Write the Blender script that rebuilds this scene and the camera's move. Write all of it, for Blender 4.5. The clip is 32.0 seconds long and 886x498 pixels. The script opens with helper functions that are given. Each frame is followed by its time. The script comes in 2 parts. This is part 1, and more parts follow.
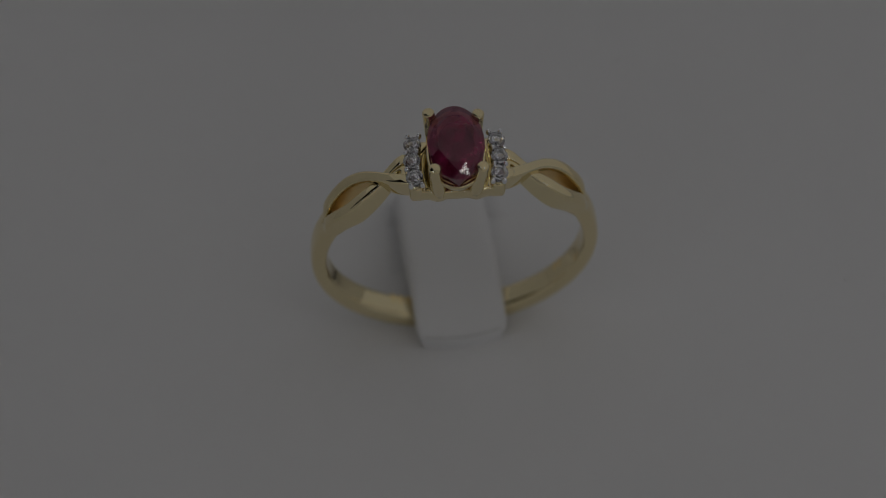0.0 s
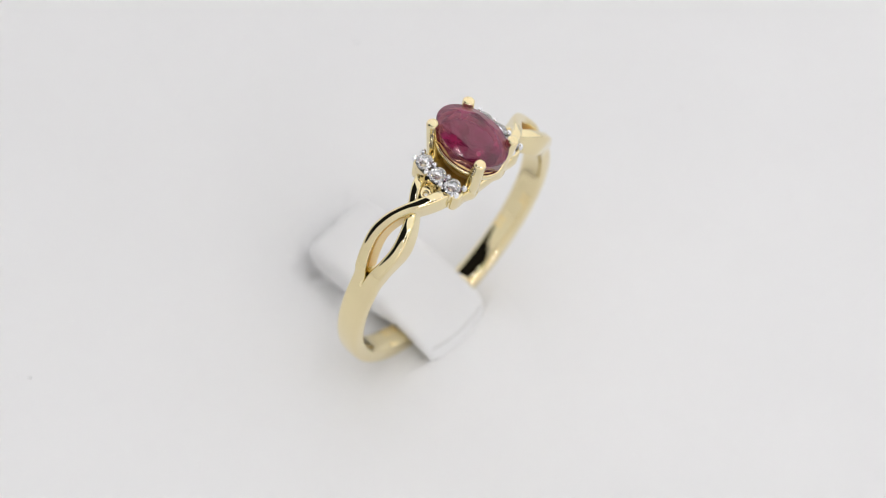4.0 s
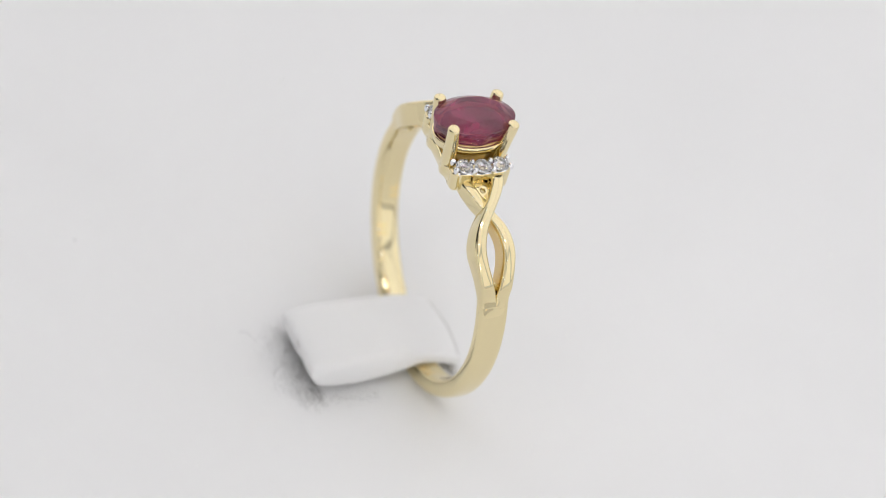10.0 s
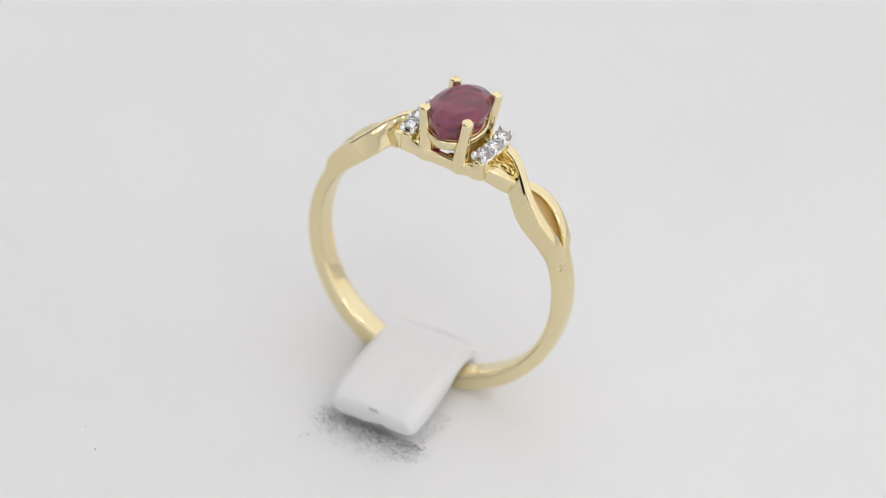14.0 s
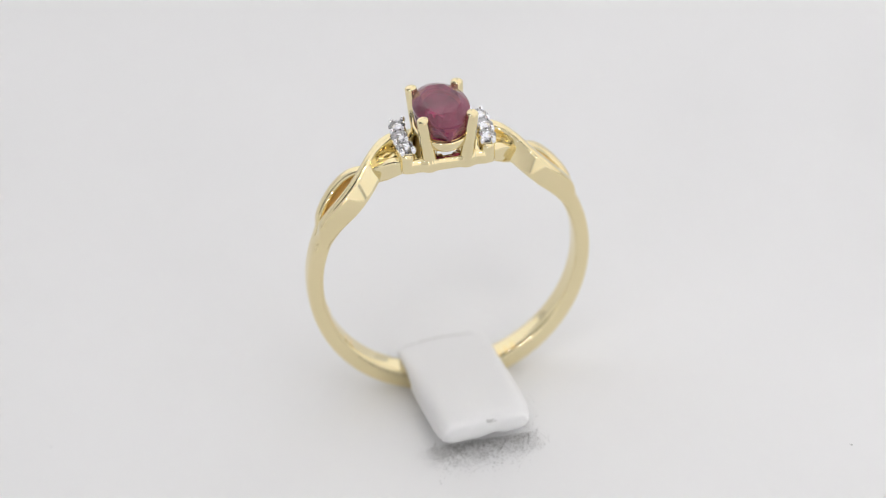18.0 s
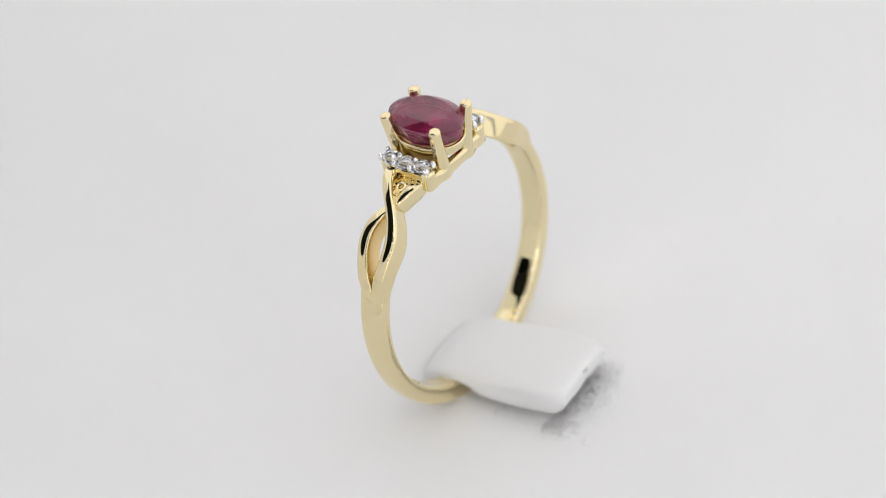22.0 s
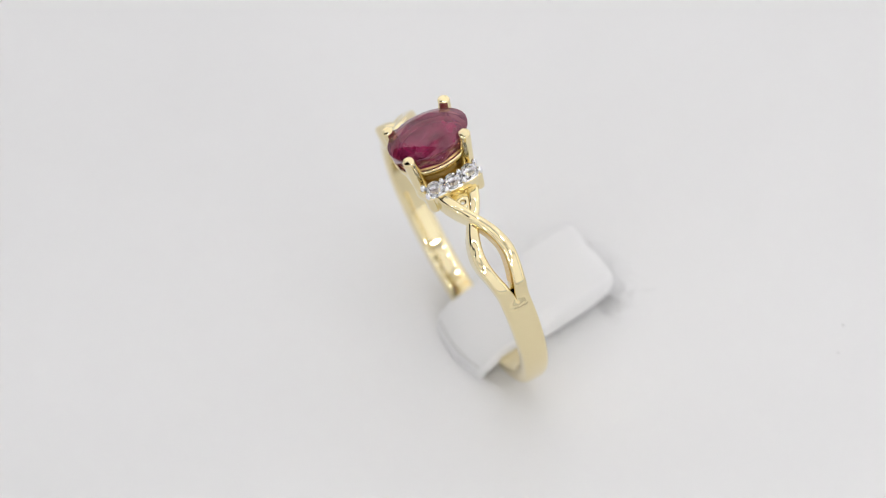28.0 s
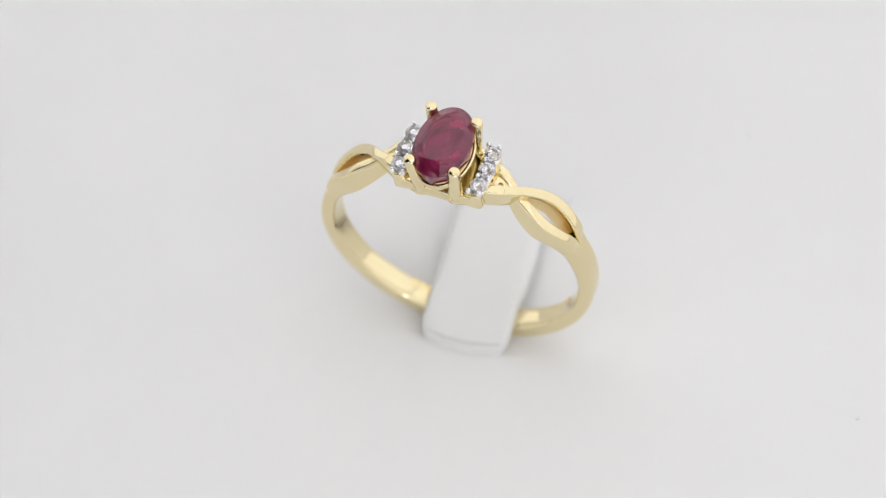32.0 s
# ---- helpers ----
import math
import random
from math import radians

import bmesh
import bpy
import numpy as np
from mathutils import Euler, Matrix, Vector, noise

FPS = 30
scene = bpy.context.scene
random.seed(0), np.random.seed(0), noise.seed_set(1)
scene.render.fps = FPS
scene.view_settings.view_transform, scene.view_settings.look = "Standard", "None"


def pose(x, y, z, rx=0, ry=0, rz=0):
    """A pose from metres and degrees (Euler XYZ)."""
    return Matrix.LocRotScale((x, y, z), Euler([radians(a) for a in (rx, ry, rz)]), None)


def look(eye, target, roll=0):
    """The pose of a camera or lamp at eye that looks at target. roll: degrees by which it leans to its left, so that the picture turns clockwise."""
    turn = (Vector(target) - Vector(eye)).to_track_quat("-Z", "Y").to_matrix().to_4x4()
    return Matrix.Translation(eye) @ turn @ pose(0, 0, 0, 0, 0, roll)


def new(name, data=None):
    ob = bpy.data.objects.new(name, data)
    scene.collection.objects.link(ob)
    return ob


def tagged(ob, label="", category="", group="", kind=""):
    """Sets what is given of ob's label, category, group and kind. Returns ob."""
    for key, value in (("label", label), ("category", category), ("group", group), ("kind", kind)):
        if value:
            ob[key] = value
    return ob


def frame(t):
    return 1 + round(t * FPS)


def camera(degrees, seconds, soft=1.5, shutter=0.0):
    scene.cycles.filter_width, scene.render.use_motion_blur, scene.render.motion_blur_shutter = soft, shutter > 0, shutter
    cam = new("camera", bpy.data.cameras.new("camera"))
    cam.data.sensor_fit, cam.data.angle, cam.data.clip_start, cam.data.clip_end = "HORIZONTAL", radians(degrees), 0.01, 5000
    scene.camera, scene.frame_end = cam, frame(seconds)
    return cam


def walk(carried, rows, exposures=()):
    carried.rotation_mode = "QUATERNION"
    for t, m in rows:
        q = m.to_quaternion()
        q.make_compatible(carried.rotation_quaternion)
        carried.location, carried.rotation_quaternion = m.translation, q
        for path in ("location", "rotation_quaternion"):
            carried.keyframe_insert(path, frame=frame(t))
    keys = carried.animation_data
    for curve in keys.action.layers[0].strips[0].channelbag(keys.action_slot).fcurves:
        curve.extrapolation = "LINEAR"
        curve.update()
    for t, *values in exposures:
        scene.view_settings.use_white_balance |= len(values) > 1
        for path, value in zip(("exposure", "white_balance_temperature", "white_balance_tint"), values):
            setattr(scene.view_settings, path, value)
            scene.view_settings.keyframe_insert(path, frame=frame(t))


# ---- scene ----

MM = 0.001
BASE = 0.052  # height of the turntable axis' reference point over the tent floor

# ---- camera: fixed on its stand, looking down through the tent's opening ----
cam = camera(14.886, 32.0, soft=1.0)
TARGET = Vector((-0.501 * MM, 0, BASE - 0.06 * MM))
EL, DIST = radians(46.852), 234.006 * MM
EYE = TARGET + Vector((0, -math.cos(EL), math.sin(EL))) * DIST
cam.data.dof.use_dof = True
cam.data.dof.focus_distance = 0.2255
cam.data.dof.aperture_fstop = 24.0
CAM_POSE = look(EYE, TARGET, -0.16)


def linear(v):
    v /= 255.0
    return ((v + 0.055) / 1.055) ** 2.4


# the film fades in over the first two seconds
FADE = [(t / 10, 0.07 + math.log2(linear(94 + 6.4 * t) / linear(222))) for t in range(0, 20, 2)]
# then the camera holds the white pad at an even brightness while it turns
FADE += [(2.0, 0.05), (6.0, 0.01), (9.0, 0.0), (14.0, 0.025), (17.0, 0.065), (20.0, 0.075), (24.0, 0.1), (29.0, 0.1), (32.0, 0.08)]
walk(cam, [(0.0, CAM_POSE), (32.0, CAM_POSE)], exposures=FADE)

# ---- world and large lights ----
world = bpy.data.worlds.new("room_air")
world.use_nodes = True
world.node_tree.nodes["Background"].inputs[0].default_value = (0.5, 0.5, 0.52, 1)
world.node_tree.nodes["Background"].inputs[1].default_value = 0.02
scene.world = world


def area(name, eye, target, sx, sy, watts, colour):
    lamp = bpy.data.lights.new(name, "AREA")
    lamp.shape, lamp.size, lamp.size_y, lamp.energy, lamp.color = "RECTANGLE", sx, sy, watts, colour
    ob = new(name, lamp)
    ob.matrix_world = look(eye, target)
    return ob


# the tent is turned: u points at its open side, v along the light strips
TENT = Matrix.Translation((0, 0, 0)) @ Matrix(((-0.913, 0.407, 0, 0), (-0.407, -0.913, 0, 0), (0, 0, 1, 0), (0, 0, 0, 1)))
WARM = (1, 0.99, 0.99)


def tent_lamp(name, eye, target, sx, sy, watts):
    area(name, TENT @ Vector(eye), TENT @ Vector(target), sx, sy, watts, WARM)


# translucent fabric lit from outside: the ceiling and three sides glow
def ceiling_lamp(name, u0, u1, v0, v1):
    """A panel of glowing fabric, as bright as its neighbours."""
    u, v = (u0 + u1) / 2, (v0 + v1) / 2
    tent_lamp(name, (u, v, 0.356), (u, v + 0.0001, 0), u1 - u0, v1 - v0, 1.26 * (u1 - u0) * (v1 - v0))


ceiling_lamp("ceiling_softbox_lamp", -0.23, 0.115, -0.43, 0.43)
ceiling_lamp("ceiling_softbox_lamp_far", 0.118, 0.23, -0.43, -0.14)
ceiling_lamp("ceiling_softbox_lamp_near", 0.118, 0.23, 0.205, 0.43)
tent_lamp("softbox_lamp_back", (-0.222, 0, 0.19), (0, 0, 0.19), 0.80, 0.30, 0.28)
tent_lamp("softbox_lamp_side", (0, -0.445, 0.19), (0, 0, 0.19), 0.40, 0.30, 0.15)
tent_lamp("softbox_lamp_near_side", (0, 0.445, 0.19), (0, 0, 0.19), 0.40, 0.30, 0.15)


# ---- materials ----
def material(name, colour, rough=0.5, metal=0.0, **more):
    m = bpy.data.materials.new(name)
    m.use_nodes = True
    b = m.node_tree.nodes["Principled BSDF"]
    b.inputs["Base Color"].default_value = (*colour, 1)
    b.inputs["Roughness"].default_value, b.inputs["Metallic"].default_value = rough, metal
    for key, value in more.items():
        b.inputs[key.replace("_", " ")].default_value = value
    return m


def node(m, kind, **inputs):
    n = m.node_tree.nodes.new(kind)
    for key, value in inputs.items():
        n.inputs[key].default_value = value
    return n


def grain(m, scale, bump, rough=None, tint=None, detail=4.0, depth=0.0001):
    """Two scales of noise: fine relief, and a broad drift of colour or gloss."""
    t, b = m.node_tree, m.node_tree.nodes["Principled BSDF"]
    at = node(m, "ShaderNodeTexCoord")
    fine = node(m, "ShaderNodeTexNoise", Scale=scale, Detail=detail)
    broad = node(m, "ShaderNodeTexNoise", Scale=scale / 12, Detail=3.0)
    t.links.new(at.outputs["Object"], fine.inputs["Vector"])
    t.links.new(at.outputs["Object"], broad.inputs["Vector"])
    bp = node(m, "ShaderNodeBump", Strength=bump, Distance=depth)
    t.links.new(fine.outputs["Fac"], bp.inputs["Height"])
    t.links.new(bp.outputs["Normal"], b.inputs["Normal"])
    if rough:
        r = node(m, "ShaderNodeMapRange")
        r.inputs[3].default_value, r.inputs[4].default_value = rough
        t.links.new(broad.outputs["Fac"], r.inputs[0])
        t.links.new(r.outputs[0], b.inputs["Roughness"])
    if tint:
        ramp = node(m, "ShaderNodeValToRGB")
        ramp.color_ramp.elements[0].position, ramp.color_ramp.elements[1].position = 0.35, 0.65
        ramp.color_ramp.elements[0].color, ramp.color_ramp.elements[1].color = (*tint[0], 1), (*tint[1], 1)
        t.links.new(broad.outputs["Fac"], ramp.inputs[0])
        t.links.new(ramp.outputs[0], b.inputs["Base Color"])
    return m


gold = grain(material("polished_gold", (0.84, 0.73, 0.45), 0.07, 1.0), 900, 0.004, rough=(0.008, 0.022), tint=((0.82, 0.705, 0.425), (0.855, 0.75, 0.47)))
gold_inner = grain(material("brushed_gold", (0.92, 0.74, 0.38), 0.16, 1.0), 1500, 0.06, rough=(0.1, 0.2))
rhodium = grain(material("rhodium_plate", (0.88, 0.88, 0.91), 0.12, 1.0), 2500, 0.05)
satin_gold = grain(material("satin_cast_gold", (0.84, 0.65, 0.33), 0.3, 1.0), 2600, 0.35, rough=(0.28, 0.42), depth=0.00003)
diamond_mat = material("clear_diamond", (0.985, 0.985, 1.0), 0.0, 0.0, IOR=2.4, Transmission_Weight=1.0)


def ruby_material():
    """Red crystal clouded by silk: part of the light passes, part is scattered by veils inside; the polished skin is clear."""
    m = material("ruby", (0.30, 0.02, 0.06), 0.04, 0.0, IOR=1.68, Transmission_Weight=0.5)
    t, b = m.node_tree, m.node_tree.nodes["Principled BSDF"]
    at = node(m, "ShaderNodeTexCoord")
    veil = node(m, "ShaderNodeTexNoise", Scale=620.0, Detail=5.0, Roughness=0.6, Distortion=0.4)
    fleck = node(m, "ShaderNodeTexNoise", Scale=2600.0, Detail=3.0)
    for n in (veil, fleck):
        t.links.new(at.outputs["Object"], n.inputs["Vector"])
    ramp = node(m, "ShaderNodeValToRGB")
    e = ramp.color_ramp.elements
    e[0].position, e[1].position = 0.32, 0.74
    e[0].color, e[1].color = (0.11, 0.003, 0.025, 1), (0.52, 0.045, 0.165, 1)
    light = node(m, "ShaderNodeValToRGB")
    f = light.color_ramp.elements
    f[0].position, f[1].position = 0.66, 0.78
    f[0].color, f[1].color = (0, 0, 0, 1), (0.4, 0.4, 0.4, 1)
    mix = node(m, "ShaderNodeMixRGB")
    mix.inputs[2].default_value = (0.72, 0.20, 0.28, 1)
    t.links.new(veil.outputs["Fac"], ramp.inputs[0])
    t.links.new(fleck.outputs["Fac"], light.inputs[0])
    t.links.new(light.outputs[0], mix.inputs[0])
    t.links.new(ramp.outputs[0], mix.inputs[1])
    t.links.new(mix.outputs[0], b.inputs["Base Color"])
    return m


ruby_mat = ruby_material()
pad_mat = grain(material("white_foam_pad", (0.80, 0.80, 0.81), 0.75), 260, 0.12, tint=((0.79, 0.79, 0.795), (0.815, 0.815, 0.82)))
tongue_mat = grain(material("white_foam_tongue", (0.79, 0.79, 0.795), 0.7), 700, 0.12, tint=((0.78, 0.78, 0.785), (0.80, 0.80, 0.805)))
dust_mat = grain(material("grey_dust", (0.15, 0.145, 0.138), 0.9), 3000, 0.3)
# grey of the added strip that paints the shadow line at the tongue's root
root_shade_mat = grain(material("painted_root_shade", (0.45, 0.445, 0.42), 0.9), 2500, 0.3, tint=((0.38, 0.375, 0.35), (0.52, 0.51, 0.485)))
tent_mat = grain(material("white_tent_fabric", (0.86, 0.86, 0.865), 0.9), 900, 0.2, tint=((0.85, 0.85, 0.855), (0.87, 0.87, 0.875)))
frame_mat = grain(material("black_tent_frame", (0.03, 0.03, 0.032), 0.5), 400, 0.1)
plate_mat = grain(material("white_plastic", (0.75, 0.75, 0.75), 0.4), 300, 0.05)
led_mat = material("led_chip", (1, 1, 1), 0.4)
led_mat.node_tree.nodes["Principled BSDF"].inputs["Emission Color"].default_value = (1, 0.98, 0.95, 1)
led_mat.node_tree.nodes["Principled BSDF"].inputs["Emission Strength"].default_value = 56.0


# ---- mesh helpers; sizes in millimetres ----
def part(name, bm, mat, parent=None, label="", smooth=True):
    bmesh.ops.recalc_face_normals(bm, faces=bm.faces)
    bmesh.ops.scale(bm, vec=(MM, MM, MM), verts=bm.verts)
    me = bpy.data.meshes.new(name)
    bm.to_mesh(me)
    bm.free()
    me.materials.append(mat)
    if smooth:
        me.polygons.foreach_set("use_smooth", [True] * len(me.polygons))
    ob = new(name, me)
    ob.parent = parent
    return tagged(ob, label)


def again(ob, name, parent, m=None):
    """A part that shares its mesh with another."""
    o = new(name, ob.data)
    o.parent = parent
    if m is not None:
        o.matrix_basis = m
    return tagged(o, ob.get("label", ""))


def rings(loops, closed=False, caps=True):
    bm = bmesh.new()
    rows = [[bm.verts.new(p) for p in loop] for loop in loops]
    n = len(rows[0])
    for a, b in zip(rows, rows[1:] + ([rows[0]] if closed else [])):
        for i in range(n):
            bm.faces.new((a[i], a[(i + 1) % n], b[(i + 1) % n], b[i]))
    if caps and not closed:
        bm.faces.new(rows[0][::-1])
        bm.faces.new(rows[-1])
    return bm


def superloop(n, power):
    out = []
    for i in range(n):
        a = 2 * math.pi * (i + 0.5) / n
        c, s = math.cos(a), math.sin(a)
        out.append((math.copysign(abs(c) ** (2 / power), c), math.copysign(abs(s) ** (2 / power), s)))
    return out


def box(x0, x1, y0, y1, z0, z1, bevel=0.0, segments=2):
    bm = bmesh.new()
    bmesh.ops.create_cube(bm, size=1)
    for v in bm.verts:
        v.co = ((x0 + x1) / 2 + v.co.x * (x1 - x0), (y0 + y1) / 2 + v.co.y * (y1 - y0), (z0 + z1) / 2 + v.co.z * (z1 - z0))
    if bevel:
        bmesh.ops.bevel(bm, geom=bm.edges[:], offset=bevel, segments=segments, profile=0.5, affect="EDGES")
    return bm


def spline(table, v):
    """Smooth interpolation in rows of (key, value)."""
    if v <= table[0][0]:
        return table[0][1]
    for i in range(len(table) - 1):
        (a, p), (b, q) = table[i], table[i + 1]
        if v <= b:
            m0 = (q - table[i - 1][1]) / (b - table[i - 1][0]) if i else (q - p) / (b - a)
            m1 = (table[i + 2][1] - p) / (table[i + 2][0] - a) if i + 2 < len(table) else (q - p) / (b - a)
            u, h = (v - a) / (b - a), b - a
            return (2 * u**3 - 3 * u**2 + 1) * p + (u**3 - 2 * u**2 + u) * h * m0 + (3 * u**2 - 2 * u**3) * q + (u**3 - u**2) * h * m1
    return table[-1][1]


# ---- the light tent round it all ----
# the sagging lower edge of the open flap, through which the camera looks in
SILL = [(-135, 200), (-120, 152), (-100, 130), (-70, 112), (-44, 107), (-10, 128), (10, 160), (30, 215), (45, 255), (80, 295), (130, 325), (202, 350)]


def join(bm, piece):
    me = bpy.data.meshes.new("t")
    piece.to_mesh(me)
    piece.free()
    bm.from_mesh(me)


def tent():
    def side(name, bm, label, category="wall", mat=None):
        ob = tagged(part(name, bm, mat or tent_mat, None, label, smooth=False), category=category, kind="structure")
        ob.matrix_world = TENT
        return ob

    side("floor", box(-230, 230, -456, 456, -6, 0), "white fabric floor of the light tent", "floor")
    bm = bmesh.new()
    for x0, x1, y0, y1 in ((-230, 117, -456, 456), (117, 230, -456, -138), (117, 230, 202, 456)):
        join(bm, box(x0, x1, y0, y1, 360, 366))
    side("ceiling", bm, "white fabric ceiling of the light tent with its flap open", "ceiling")
    side("wall_back", box(-230, -226, -456, 456, 0, 360), "white fabric back wall of the light tent")
    side("wall_east", box(-226, 226, -456, -452, 0, 360), "white fabric side wall of the light tent")
    side("wall_west", box(-226, 226, 452, 456, 0, 360), "white fabric side wall of the light tent")
    bm = bmesh.new()
    cuts = [-135 + 337 * i / 40 for i in range(41)]
    sills = [(a, b, 0, spline(SILL, (a + b) / 2)) for a, b in zip(cuts, cuts[1:])]
    for y0, y1, z0, z1 in [(-452, cuts[0], 0, 360), (cuts[-1], 452, 0, 360)] + sills:
        join(bm, box(226, 230, y0, y1, z0, z1))
    side("wall_front", bm, "white fabric front wall of the light tent with its door open")
    side("table", box(-300, 760, -520, 520, -46, -6.2), "dark table top under the light tent", "table", mat=frame_mat)
    side("backdrop", box(740, 760, -520, 520, -6, 420), "dark wall beyond the tent's open side", mat=frame_mat)


tent()


def ring_light():
    """The ring lamp round the lens, facing the jewel: a white housing with a row of bright chips."""
    lamp = tagged(new("ring_light"), "slim white ring lamp with a row of small bright chips", "ring light")
    lamp.matrix_world = CAM_POSE
    n, prof = 96, ((95, 2), (95, 14), (99, 18), (117, 18), (121, 14), (121, 2), (119, 0), (97, 0))
    loops = [[(r * math.cos(2 * math.pi * i / n), r * math.sin(2 * math.pi * i / n), z) for r, z in prof] for i in range(n)]
    part("housing", rings(loops, closed=True), plate_mat, lamp)
    chip = None
    for radius, count in ((112, 17),):
        for i in range(count):
            a = 2 * math.pi * i / count
            place = pose(radius * math.cos(a) * MM, radius * math.sin(a) * MM, 0, 0, 0, 360 * i / count)
            if chip is None:
                chip = part("chip", box(-3.6, 3.6, -3.6, 3.6, -1.4, 0, 0.4), led_mat, lamp, "glowing square chip")
                chip.matrix_basis = place
            else:
                again(chip, "chip", lamp, place)
    barrel = tagged(new("lens_barrel"), "black lens barrel in the middle of the ring lamp", "lens")
    barrel.matrix_world = CAM_POSE
    tube = [[(r * math.cos(2 * math.pi * i / 64), r * math.sin(2 * math.pi * i / 64), z) for r, z in ((26, 4), (38, 4), (40, 7), (40, 90), (34, 92), (26, 92))] for i in range(64)]
    part("tube", rings(tube, closed=True), frame_mat, barrel)


ring_light()

# ---- the turntable with its slanted pad ----
FOOT = -9.93  # the pad's surface under the middle of the ring
turntable = tagged(part("turntable", rings([[(r * math.cos(a), r * math.sin(a), z) for a in [2 * math.pi * i / 96 for i in range(96)]]
                   for r, z in ((60, -52), (70, -52), (71, -51), (71, -46), (70, -45), (60, -45))]), plate_mat, None,
                   "round white plastic turntable plate"), category="turntable")
PAD_POSE = pose(0.344 * MM, 0.859 * MM, -0.296 * MM, 12.105, -0.443, 0)


def disc(profile, n=128, slant=0.0):
    loops = []
    for r, z in profile:
        ring_pts = []
        for i in range(n):
            a = 2 * math.pi * i / n
            low = slant * r * math.sin(a) if z < -20 else 0
            ring_pts.append((r * math.cos(a), r * math.sin(a), z - low))
        loops.append(ring_pts)
    return rings(loops)


# a soft sheet on a wedge, cut slanted below so that it stands on the level turntable
pad = tagged(new("display_pad"), "large round white foam display pad, slightly dusty", "display pad")
part("surface_sheet", disc(((76, FOOT), (76.6, FOOT - 0.2), (76.8, FOOT - 0.7), (76.6, FOOT - 1.2), (76, FOOT - 1.4))), pad_mat, pad, "soft white foam surface", smooth=False)
part("wedge_block", disc(((74, FOOT - 1.4), (74, FOOT - 2.4), (63, -45.4)), slant=math.tan(radians(12.105))), plate_mat, pad, "white slanted block under the foam", smooth=False)

# ---- the tongue that holds the ring ----
# stations along it: y, z of the middle, lean of the surface normal towards the ring's front, half thickness, half width
STATIONS = [(-2.42, -10.2, 88, 0.3, 2.7), (-2.42, -9.75, 84, 0.3, 2.8), (-2.41, -9.4, 74, 0.3, 2.9), (-2.38, -9.15, 60, 0.31, 2.98),
            (-2.32, -8.98, 48, 0.34, 3.06), (-2.2, -8.84, 38, 0.38, 3.13), (-2, -8.7, 30, 0.41, 3.2),
            (-1.55, -8.45, 25, 0.43, 3.24), (-1, -8.24, 19, 0.44, 3.25), (-0.4, -8.1, 13, 0.45, 3.25), (0.5, -7.93, 8, 0.45, 3.26), (1.3, -8, 6, 0.66, 3.27),
            (2.3, -8.17, 6, 1.07, 3.28), (3.6, -8.17, 7, 1.21, 3.28), (5.2, -8.15, 7, 1.29, 3.27), (6.8, -8.03, 6, 1.29, 3.25),
            (7.7, -7.97, 4, 1.24, 3.22), (8.2, -7.94, 0, 1.17, 3.18), (8.6, -7.9, -4, 1.02, 3.1), (8.86, -7.84, -8, 0.8, 3),
            (9, -7.78, -10, 0.5, 2.86), (9.05, -7.74, -10, 0.22, 2.7)]


def tongue_block():
    loops = []
    for y, z, lean, half_t, half_w in STATIONS:
        ny, nz = -math.sin(radians(lean)), math.cos(radians(lean))
        r = min(half_t, 0.85)
        outline = []
        for cx, cn, a0 in ((half_w - r, half_t - r, 0), (-half_w + r, half_t - r, 90), (-half_w + r, -half_t + r, 180), (half_w - r, -half_t + r, 270)):
            for k in range(5):
                a = radians(a0 + 22.5 * k)
                outline.append((cx + r * math.cos(a), cn + r * math.sin(a)))
            if a0 in (0, 180):
                s = 1 if a0 == 0 else -1
                outline += [(s * f * (half_w - r), s * half_t) for f in (0.6, 0.3, 0, -0.3, -0.6)]
        loop = []
        for x, n in outline:
            bow = 0.35 * (1 - (x / half_w) ** 2) * max(0, 1 - (y + 1.85) / 1.5)
            yy, zz = y + n * ny - bow, z + n * nz
            if y > 2 and n < 0:
                zz += 0.14 * noise.noise((x * 1.1, y * 0.4, 3)) + (0.3 * math.exp(-(((x + 0.5) / 0.5) ** 2)) if y > 7.5 else 0)
            zz += 0.035 * noise.noise((x * 0.7, y * 0.6, 0))
            loop.append((0.25 - 0.07 * (y - 1) - 0.035 * max(0, y - 2) + x, yy + 0.075 * x, zz))
        loops.append(loop)
    return rings(loops)


tongue = tagged(new("holder_tongue"), "white foam tongue clamping the ring's band to the pad", "ring holder")
part("foam_body", tongue_block(), tongue_mat, tongue)


def root_shade_strip():
    """A thin grey strip at the tongue's root, standing in for the shadow line there."""
    loops = []
    for k in range(41):
        x = -3.0 + 6.0 * k / 40
        y, z = -2.33 - 0.46 * (1 - (x / 3.1) ** 2) + 0.075 * x, -8.47 - 0.3 * max(0, (abs(x) - 2.6) / 0.4) ** 2
        y += 0.25 * max(0, (abs(x) - 2.6) / 0.4) ** 2
        r = 0.036 * (1 + 0.35 * noise.noise((x * 1.7, 0, 5))) * min(1, 0.2 + (3.0 - abs(x)) / 0.3)
        loops.append([(0.48 + x, y + r * math.cos(b), z + r * math.sin(b)) for b in [math.pi * q / 4 for q in range(8)]])
    return rings(loops)


part("root_shade_strip", root_shade_strip(), root_shade_mat, tongue, "thin grey strip painting the shadow line at the root")


def root(x):
    """Where the tongue's root meets the pad."""
    return -2.66 - 0.42 * (1 - min(1.3, abs(x - 0.45) / 3.3) ** 2) + 0.075 * x


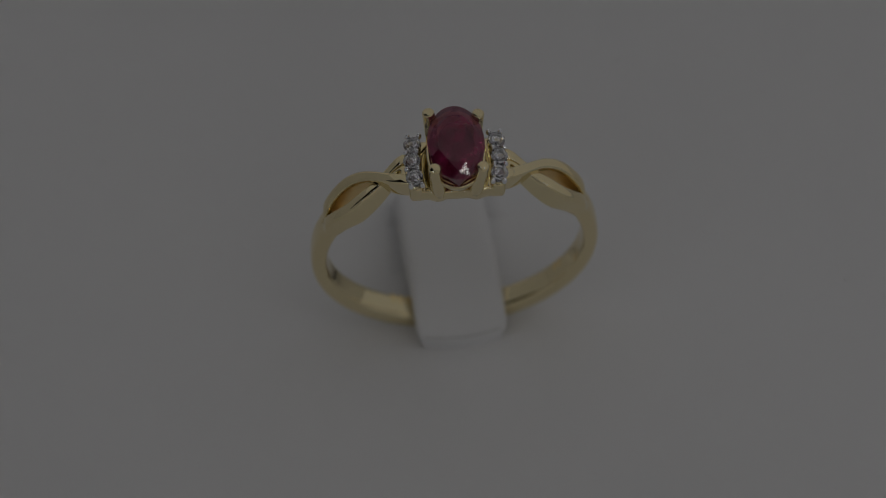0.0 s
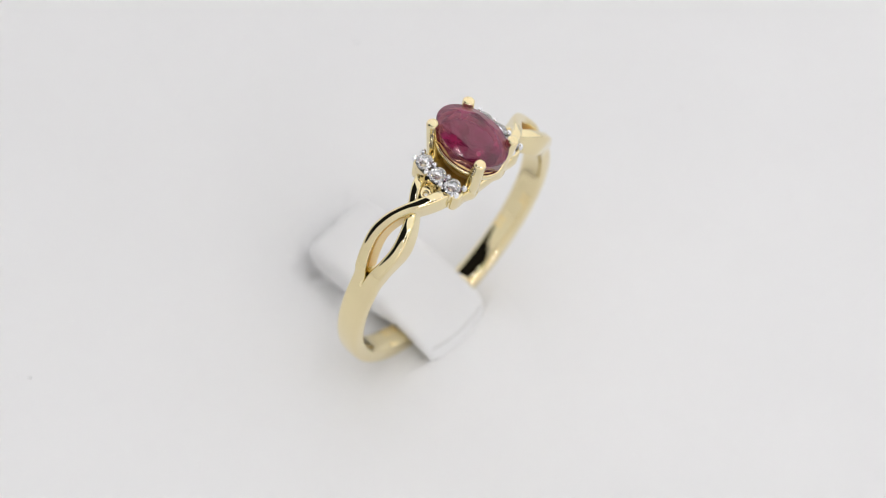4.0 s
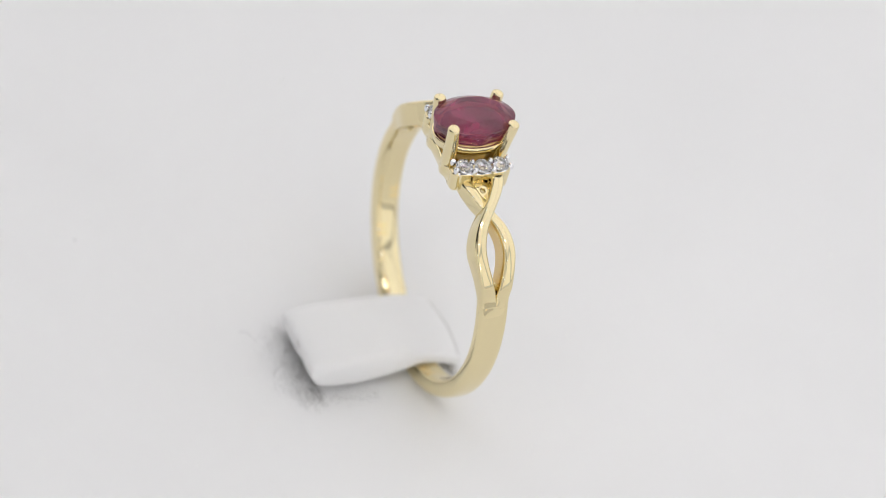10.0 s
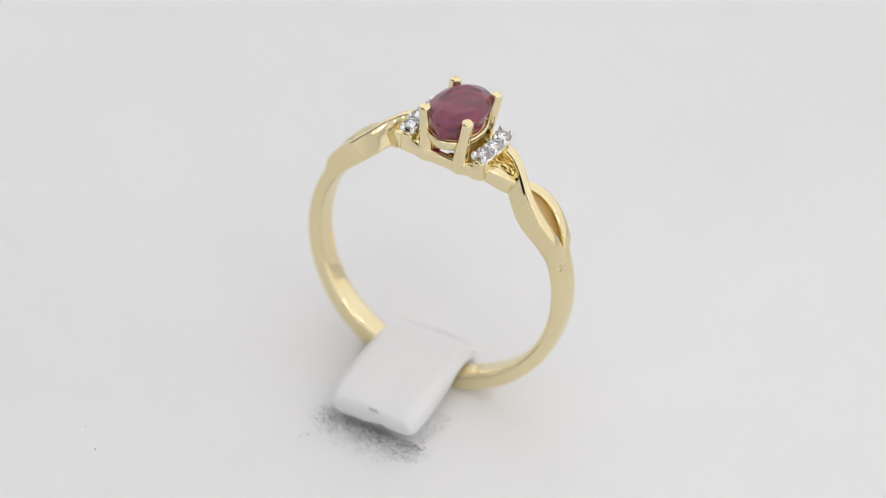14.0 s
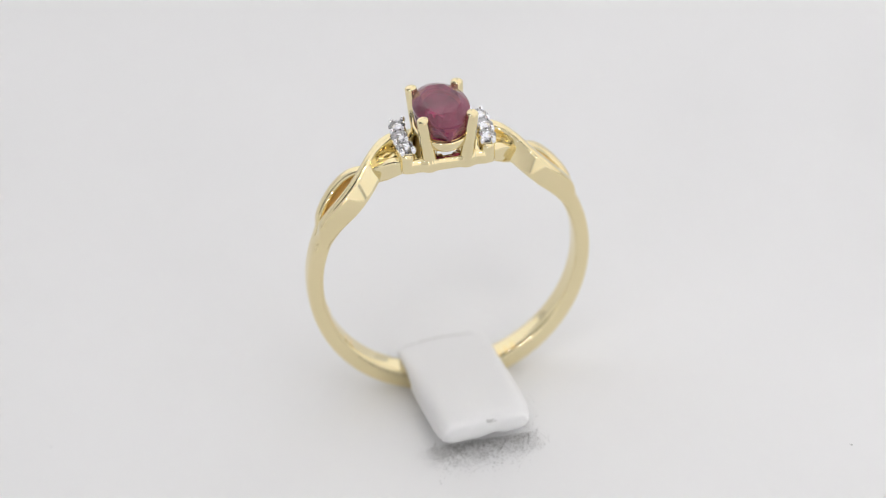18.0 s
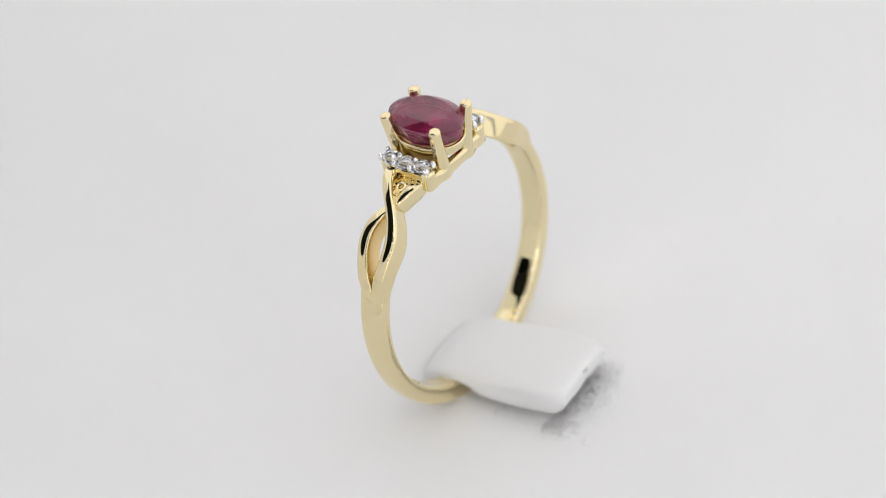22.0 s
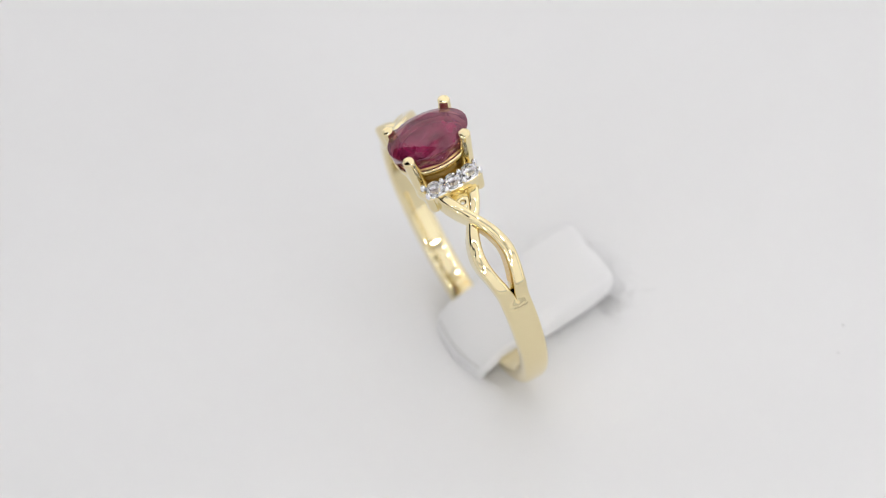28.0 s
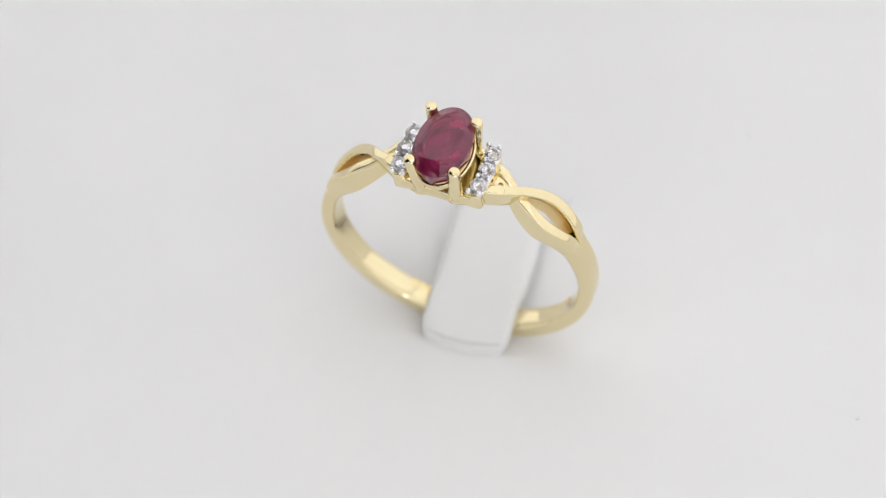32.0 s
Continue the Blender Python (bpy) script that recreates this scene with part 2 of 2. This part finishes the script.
def pad_lip():
    """The foam swells up against the root of the tongue."""
    nx, ny = 60, 48
    bm = bmesh.new()
    rows = []
    for j in range(ny + 1):
        row = []
        for i in range(nx + 1):
            x, q = -10 + 20 * i / nx, j / ny
            y = root(x) + 0.55 - 9.5 * q ** 1.6
            d = y - (root(x) + 0.08)
            rise = math.exp(-((d / (3.4 if d < 0 else 0.5)) ** 2)) * math.exp(-((max(0, abs(x - 0.45) - 1.2) / 2.6) ** 2))
            row.append(bm.verts.new((x, y, FOOT - 0.03 + 0.55 * rise)))
        rows.append(row)
    for a, b in zip(rows, rows[1:]):
        for i in range(nx):
            bm.faces.new((a[i], a[i + 1], b[i + 1], b[i]))
    return bm


part("swollen_lip", pad_lip(), pad_mat, pad, "foam pushed up round the tongue")

# ---- the ring ----
ring = tagged(new("gold_ring"), "yellow gold ring with an oval red gemstone and small diamonds", "ring")
TWIST = 0.033  # the shank stands slightly turned against the head


def band():
    loops, sec = [], superloop(72, 4.5)
    a0, a1, n = 27, -207, 128
    for k in range(n + 1):
        a = a0 + (a1 - a0) * k / n
        rise = a if a > -90 else -180 - a  # degrees above the horizontal, on either side
        inner, outer = 8.85, 9.98 + 0.45 * max(0, math.cos(radians(a + 90))) ** 2
        end = min(1, max(0, (rise - 23) / 4))
        outer -= 0.75 * end * end * (3 - 2 * end)
        half = 0.92 + 0.13 * min(1, max(0, rise + 30) / 60) - 0.35 * end
        c, s = math.cos(radians(a)), math.sin(radians(a))
        loop = []
        for u, v in sec:
            r = (inner + outer) / 2 + v * (outer - inner) / 2
            if v > 0:
                r -= 0.07 * u * u
            y = u * half * (1 - 0.05 * max(0, v))
            loop.append((r * c, y + TWIST * r * c, r * s))
        loops.append(loop)
    return rings(loops)


part("band", band(), gold, ring, "polished plain gold hoop")


def stamp(angle, y, count):
    """A tiny maker's stamp inside the band, as plain bars."""
    loops = bmesh.new()
    for i in range(count):
        a = radians(angle + 3.6 * (i - (count - 1) / 2))
        piece = box(-0.17, 0.17, -0.33, 0.33, -0.03, 0.008, 0.006, 1)
        piece.transform(Matrix(((-math.sin(a), 0, -math.cos(a), 8.85 * math.cos(a)), (0, 1, 0, y + TWIST * 8.85 * math.cos(a)), (math.cos(a), 0, -math.sin(a), 8.85 * math.sin(a)), (0, 0, 0, 1))))
        me = bpy.data.meshes.new("t")
        piece.to_mesh(me)
        piece.free()
        loops.from_mesh(me)
    part("stamp_mark", loops, gold_inner, ring, "dull stamped marks inside the band", smooth=False)


for angle, y, count in ((-16, -0.4, 2), (-34, 0.4, 2), (-115, 0.45, 3)):
    stamp(angle, y, count)

OUT = [(17, 9.985), (22, 9.99), (25, 10.03), (28, 10.18), (32, 10.3), (38, 10.34), (46, 10.37), (56, 10.5), (62, 10.68), (68, 10.85), (74, 10.7), (78, 10.2)]
INN = [(18, 8.95), (30, 8.86), (42, 8.72), (56, 8.75), (62, 8.82), (66, 9.0), (70, 9.14), (74, 9.2), (78, 9.2)]
GAP = [(17, 0.52), (22, 0.53), (26, 0.545), (31, 0.66), (37, 0.88), (43, 1.02), (48, 0.94), (54, 0.6), (60, 0.0), (64, -0.45), (68, -0.82), (72, -1.06), (75, -1.18), (78, -1.28)]
WIDE = [(17, 0.54), (22, 0.545), (26, 0.54), (31, 0.5), (37, 0.46), (43, 0.455), (48, 0.45), (54, 0.45), (60, 0.45), (66, 0.45), (78, 0.44)]
# how far a strand's crown drops, from its inner to its outer side; then its section: across, and on the crown or above the sole
CROWN = [(-1, 0.34), (-0.95, 0.2), (-0.86, 0.11), (-0.7, 0.045), (-0.5, 0.016), (-0.25, 0.004), (0, 0), (0.25, 0.004), (0.5, 0.016), (0.7, 0.045), (0.86, 0.11), (0.95, 0.2), (1, 0.34)]
ACROSS = (1, 0.95, 0.86, 0.78, 0.7, 0.6, 0.5, 0.25)
SECTION = [(u, "top", 0) for u in ACROSS] + [(0, "top", 0)] + [(-u, "top", 0) for u in ACROSS[::-1]]
SECTION += [(-1, "low", 0.3), (-1, "low", 0.14), (-0.96, "low", 0.04), (-0.86, "low", 0), (-0.4, "low", 0), (0.4, "low", 0), (0.86, "low", 0), (0.96, "low", 0.04), (1, "low", 0.14), (1, "low", 0.3)]


def strand(side, over):
    """One of the two crossing strands of a shoulder. side: -1 or 1 in x; over: the one that passes on top."""
    loops, sign = [], 1 if over else -1
    for k in range(81):
        a = 19.5 + (77.5 - 19.5) * k / 80
        y = sign * spline(GAP, a)
        near = math.exp(-(((a - 61) / 7) ** 2))
        outer = spline(OUT, a) + (0.10 if over else -0.5) * near
        inner = spline(INN, a) + (0.15 if over else 0.0) * near
        if not over:
            outer -= 0.6 * max(0, (min(a, 74) - 61) / 11)
        half = spline(WIDE, a)
        own = min(1, max(0, (a - 22) / 8))  # how far it has parted from the band
        own = own * own * (3 - 2 * own)
        flush = 0.004 - 0.04 * max(0, (21.5 - a) / 2)
        full = 0.92 + flush + 0.13 * min(1, (a + 30) / 60)
        c, s = math.cos(radians(a)), math.sin(radians(a))
        loop = []
        for u, where, d in SECTION:
            r = outer - spline(CROWN, u * sign) if where == "top" else inner + d
            yy = y + u * half
            ub = (1 + u * sign) / 2
            vb = math.copysign(max(0, 1 - ub**4.5) ** (1 / 4.5), 1 if where == "top" else -1)
            rb = 9.415 + vb * (0.565 + flush) - (0.07 * ub * ub if vb > 0 else 0)
            yb = sign * ub * full * (1 - 0.05 * max(0, vb))
            r, yy = rb + (r - rb) * own, yb + (yy - yb) * own
            loop.append((side * r * c, yy + TWIST * side * r * c * (1 - max(0, a - 26) / 51.5), r * s))
        loops.append(loop)
    return rings(loops)


def satin_inside(ob, over):
    """The walls that face the opening between the strands were left as cast."""
    ob.data.materials.append(satin_gold)
    n, sign = len(SECTION), 1 if over else -1
    for face in ob.data.polygons:
        if len(face.vertices) > 4:
            continue
        k, i = min(face.vertices) // n, [v % n for v in face.vertices]
        wall = all(SECTION[j][0] * sign < -0.955 for j in i)
        if wall and 16 <= k <= 52:
            face.material_index = 1


for side in (-1, 1):
    for over in (True, False):
        piece = part("shoulder_strand", strand(side, over), gold, ring)
        piece.data.set_sharp_from_angle(angle=radians(58))
        satin_inside(piece, over)


def web(side, n=24):
    """The little gold web between the strands by the bar, pierced by a round hole."""
    loops = []
    for k in range(n):
        b = 2 * math.pi * k / n
        loop = []
        for d, r in ((0.15, 10.08), (0.18, 10.12), (0.3, 10.12), (0.9, 10.1), (0.9, 9.5), (0.18, 9.5), (0.15, 9.56)):
            a, y = radians(67.9 + math.degrees(d * math.cos(b) / 9.8)), d * math.sin(b)
            loop.append((side * r * math.cos(a), y, r * math.sin(a)))
        loops.append(loop)
    return rings(loops, closed=True)


for side in (-1, 1):
    part("shoulder_web", web(side), gold, ring, "small pierced gold web")


def rod(p, q, r0, r1, n=14, dome=True, power=2.0):
    """A tapered round rod with a rounded tip at q."""
    p, q = Vector(p), Vector(q)
    axis = (q - p).normalized()
    e1 = axis.cross(Vector((0, 1, 0.2))).normalized()
    e2 = axis.cross(e1)
    steps = [(0, r0 * 0.5), (0.03, r0 * 0.85), (0.08, r0), (0.3, r0 + (r1 - r0) * 0.3), (0.6, r0 + (r1 - r0) * 0.6), (1, r1)]
    loops = []
    length = (q - p).length
    for f, r in steps:
        f = f * (1 - r1 * 0.7 / length)
        loops.append([p + axis * length * f + (e1 * x + e2 * y) * r for x, y in superloop(n, power)])
    if dome:
        for f, r in ((0.16, 0.985), (0.3, 0.93), (0.42, 0.82), (0.5, 0.66), (0.56, 0.42), (0.59, 0.15)):
            loops.append([p + axis * (length - r1 * 0.7 + r1 * f) + (e1 * x + e2 * y) * r1 * r for x, y in superloop(n, power)])
    return rings(loops)


def oval(rx, ry, z, half_w, half_h, n=56, power=3.0, flare=0.0):
    loops, sec = [], superloop(12, power)
    for k in range(n):
        a = 2 * math.pi * k / n
        c, s = math.cos(a), math.sin(a)
        normal = Vector((c / rx, s / ry, 0)).normalized()
        loops.append([Vector((rx * c, ry * s, z)) + normal * (u * half_w + flare * v) + Vector((0, 0, v * half_h)) for u, v in sec])
    return rings(loops, closed=True)


def base_plate(n=120):
    """The flat gold base that joins head and side bars, scalloped at the posts."""
    loops = []
    for k in range(n):
        c, q = superloop(n, 5)[k]
        x, y = 3.2 * c, 2.03 * q
        bulge = 0.19 * (math.exp(-(((abs(x) - 1.3) / 0.42) ** 2)) + math.exp(-(((abs(x) - 2.7) / 0.42) ** 2)))
        y += math.copysign(bulge, y) * min(1, abs(q) * 1.2)
        a = math.atan2(y / 2.03, x / 3.2)
        ix, iy = 1.3 * math.cos(a), 1.6 * math.sin(a)
        low, top = 8.93 - 0.15 * bulge, 9.94 - 0.3 * math.exp(-((x / 0.8) ** 4))
        loops.append([(x - 0.05 * c, y - 0.05 * q, low), (x, y, low + 0.06), (x, y, top - 0.08), (x - 0.09 * c, y - 0.09 * q, top), (ix, iy, top - 0.04), (ix * 0.98, iy * 0.98, low + 0.04)])
    return rings(loops, closed=True)


head = part("setting_base", base_plate(), gold, ring, "flat scalloped gold base under the gemstone")
part("gallery_rail", oval(1.68, 2.44, 10.95, 0.2, 0.44, flare=0.16), gold, ring, "oval gold gallery rail")


part("seat_ledge", oval(1.5, 2.24, 11.2, 0.24, 0.2), satin_gold, ring, "satin gold ledge under the gemstone")


def gallery_wall(side):
    """A curved gold wall between gallery and base, towards the side bar."""
    loops = []
    for k in range(21):
        a = radians(-56 + 112 * k / 20)
        c, s = math.cos(a), math.sin(a)
        loops.append([(side * rx * c, ry * s, z) for rx, ry, z in ((1.5, 1.9, 9.5), (1.42, 2.0, 10.0), (1.5, 2.3, 10.75), (1.36, 2.14, 10.75), (1.25, 1.85, 10.0), (1.32, 1.74, 9.5))])
    return rings(loops)


for side in (-1, 1):
    part("gallery_wall", gallery_wall(side), satin_gold, ring)
TIPS = {(-1, 1): (1.72, 2.2, 13.36), (1, 1): (1.65, 2.02, 13.2), (-1, -1): (1.58, 2.22, 13.26), (1, -1): (1.64, 2.21, 13.21)}
for (sx, sy), (px, py, pz) in TIPS.items():
    part("prong", rod((sx * 1.2, sy * 1.6, 9.1), (sx * px, sy * py, pz), 0.57, 0.42), gold, ring, "round-tipped gold prong")


def gem(rx, ry, crown, pavilion, table, girdle=0.06, belly=0.55, turn=0.0, waist=0.52):
    """A faceted stone: table, star and kite facets, round girdle, two rows of pavilion facets; the girdle lies at z = 0."""
    bm, h, k = bmesh.new(), 8, 4

    def loop(f, z, off, count):
        angles = [2 * math.pi * (i + off) / count + turn for i in range(count)]
        return [bm.verts.new((rx * f * math.cos(a), ry * f * math.sin(a), z)) for a in angles]

    t, m = loop(table, crown, 0, h), loop((1 + table) / 2 + 0.02, crown * 0.54, 0.5, h)
    g0, g1 = loop(1, girdle / 2, 0, h * k), loop(1, -girdle / 2, 0, h * k)
    p, culet = loop(belly + 0.05, -pavilion * waist, 0.5, h), bm.verts.new((0, 0, -pavilion))
    n = h * k
    bm.faces.new(t)
    for i in range(h):
        j = (i + 1) % h
        bm.faces.new((t[i], m[i], t[j]))
        bm.faces.new((t[i], m[i - 1], g0[k * i], m[i]))
        for q in range(k):
            bm.faces.new((m[i], g0[k * i + q], g0[(k * i + q + 1) % n]))
            bm.faces.new((p[i], g1[(k * i + q + 1) % n], g1[k * i + q]))
        bm.faces.new((p[i - 1], p[i], g1[k * i]))
        bm.faces.new((p[i], p[i - 1], culet))
    for i in range(n):
        bm.faces.new((g0[i], g0[(i + 1) % n], g1[(i + 1) % n], g1[i]))
    return bm


ruby = part("gemstone", gem(1.90, 2.87, 0.56, 2.7, 0.69, girdle=0.14, belly=0.88, waist=0.44, turn=math.pi / 8), ruby_mat, ring, "oval faceted purplish red gemstone", smooth=False)
ruby.location = (0, 0, 12.66 * MM)


def arc_bar(x_mid, z0, z1, half_w, half_len):
    loops = []
    for k in range(17):
        y = -half_len + 2 * half_len * k / 16
        x = x_mid - 0.055 * y * y
        scallop = 0.10 * abs(math.sin(math.pi * (y + 0.67) / 1.34))
        w = half_w * (0.90 + scallop)
        if k in (0, 16):
            w *= 0.8
        loops.append([(x - w, y, z1 - 0.06), (x - w + 0.08, y, z1), (x + w - 0.08, y, z1), (x + w, y, z1 - 0.06), (x + w, y, z1 - 0.5), (x + w - 0.04 - 0.45 * (1 - (y / half_len) ** 2), y * 0.98, z0), (x - w * 0.9, y * 0.98, z0)])
    return rings(loops)


LEAN = 10
melee = bead = None
for side in (-1, 1):
    bar = part("side_bar", arc_bar(2.86, 8.98, 10.42, 0.55, 1.75), gold, ring, "gold bar set with three small diamonds", smooth=False)
    if side < 0:
        bar.matrix_basis = pose(0, 0, 0, 0, 0, 180)
    for y in (-1.58, 1.58):
        part("bar_post", rod((2.78, y * 1.0, 8.9), (2.72, y * 1.06, 10.5), 0.46, 0.47, n=20, power=2.4), gold, bar)
    plate = part("bar_plate", arc_bar(2.92, 10.30, 10.46, 0.44, 1.86), rhodium, bar, "white metal top of the bar", smooth=False)
    for y in (-1.3, 0, 1.3):
        place = pose((2.93 - 0.055 * y * y) * MM, y * MM, 10.78 * MM, 0, LEAN, 13 * y)
        if melee is None:
            melee = part("diamond", gem(0.59, 0.59, 0.2, 0.5, 0.54, girdle=0.03, belly=0.55, waist=0.4), diamond_mat, bar, "small round clear diamond", smooth=False)
            melee.matrix_basis = place
        else:
            again(melee, "diamond", bar, place)
    for y in (-1.93, -0.65, 0.65, 1.93):
        for e in (-0.39, 0.37):
            place = pose((2.93 - 0.055 * y * y + e) * MM, y * MM, (10.76 - 0.18 * (e > 0) * 0.4) * MM)
            if bead is None:
                bm = bmesh.new()
                bmesh.ops.create_uvsphere(bm, u_segments=10, v_segments=7, radius=0.205)
                bmesh.ops.scale(bm, vec=(1, 1, 1.5), verts=bm.verts)
                bead = part("bead", bm, rhodium, bar, "tiny white metal bead")
                bead.matrix_basis = place
            else:
                again(bead, "bead", bar, place)

# ---- dust on the pad by the tongue's free end ----
STRAYS = [(13.8, 21.05), (15.6, 19.55), (3.28, 11.62), (2.95, 11.1), (3.3, 11.3), (-24.7, 14.5), (28.6, 0.9)]


def dust():
    rng = random.Random(4)
    verts, faces = [], []
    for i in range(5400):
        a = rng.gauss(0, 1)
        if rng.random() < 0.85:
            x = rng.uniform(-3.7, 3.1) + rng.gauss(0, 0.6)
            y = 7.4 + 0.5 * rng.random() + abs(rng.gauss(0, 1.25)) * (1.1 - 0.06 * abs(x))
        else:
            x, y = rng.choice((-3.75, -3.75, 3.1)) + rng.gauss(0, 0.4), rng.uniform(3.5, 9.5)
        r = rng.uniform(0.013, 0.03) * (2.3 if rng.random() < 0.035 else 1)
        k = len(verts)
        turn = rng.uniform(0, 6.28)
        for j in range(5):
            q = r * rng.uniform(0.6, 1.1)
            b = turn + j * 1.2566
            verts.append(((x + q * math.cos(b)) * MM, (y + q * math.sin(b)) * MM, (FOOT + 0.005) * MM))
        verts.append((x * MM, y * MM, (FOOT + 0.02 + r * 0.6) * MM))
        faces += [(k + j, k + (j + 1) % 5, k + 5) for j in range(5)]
    for i in range(26):  # smudge on the tongue's end
        x, z, r = -0.75 + rng.gauss(0, 0.32), -7.25 + rng.gauss(0, 0.1), rng.uniform(0.025, 0.06)
        k = len(verts)
        for j in range(6):
            q, b = r * rng.uniform(0.5, 1.2), j * 1.047
            verts.append(((x + q * math.cos(b)) * MM, (9.075 + 0.03 * rng.random()) * MM, (z + q * math.sin(b)) * MM))
        faces.append(tuple(range(k, k + 6)))
    for x, y in STRAYS:  # lone specks
        k, r = len(verts), rng.uniform(0.05, 0.09)
        for j in range(5):
            q, b = r * rng.uniform(0.6, 1.1), j * 1.2566
            verts.append(((x + q * math.cos(b)) * MM, (y + q * math.sin(b)) * MM, (FOOT + 0.004) * MM))
        verts.append((x * MM, y * MM, (FOOT + 0.05) * MM))
        faces += [(k + j, k + (j + 1) % 5, k + 5) for j in range(5)]
    me = bpy.data.meshes.new("dust")
    me.from_pydata(verts, [], faces)
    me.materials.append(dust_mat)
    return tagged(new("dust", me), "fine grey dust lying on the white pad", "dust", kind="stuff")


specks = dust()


def motions():
    """The turntable carries pad, tongue, dust and ring round at an even pace."""
    steps = [(t, Matrix.Translation((0, 0, BASE)) @ pose(0, 0, 0, 0, 0, 4.034 + 10.435 * t)) for t in range(33)]
    walk(turntable, steps)
    for thing in (pad, tongue, specks, ring):
        walk(thing, [(t, m @ PAD_POSE) for t, m in steps])


motions()
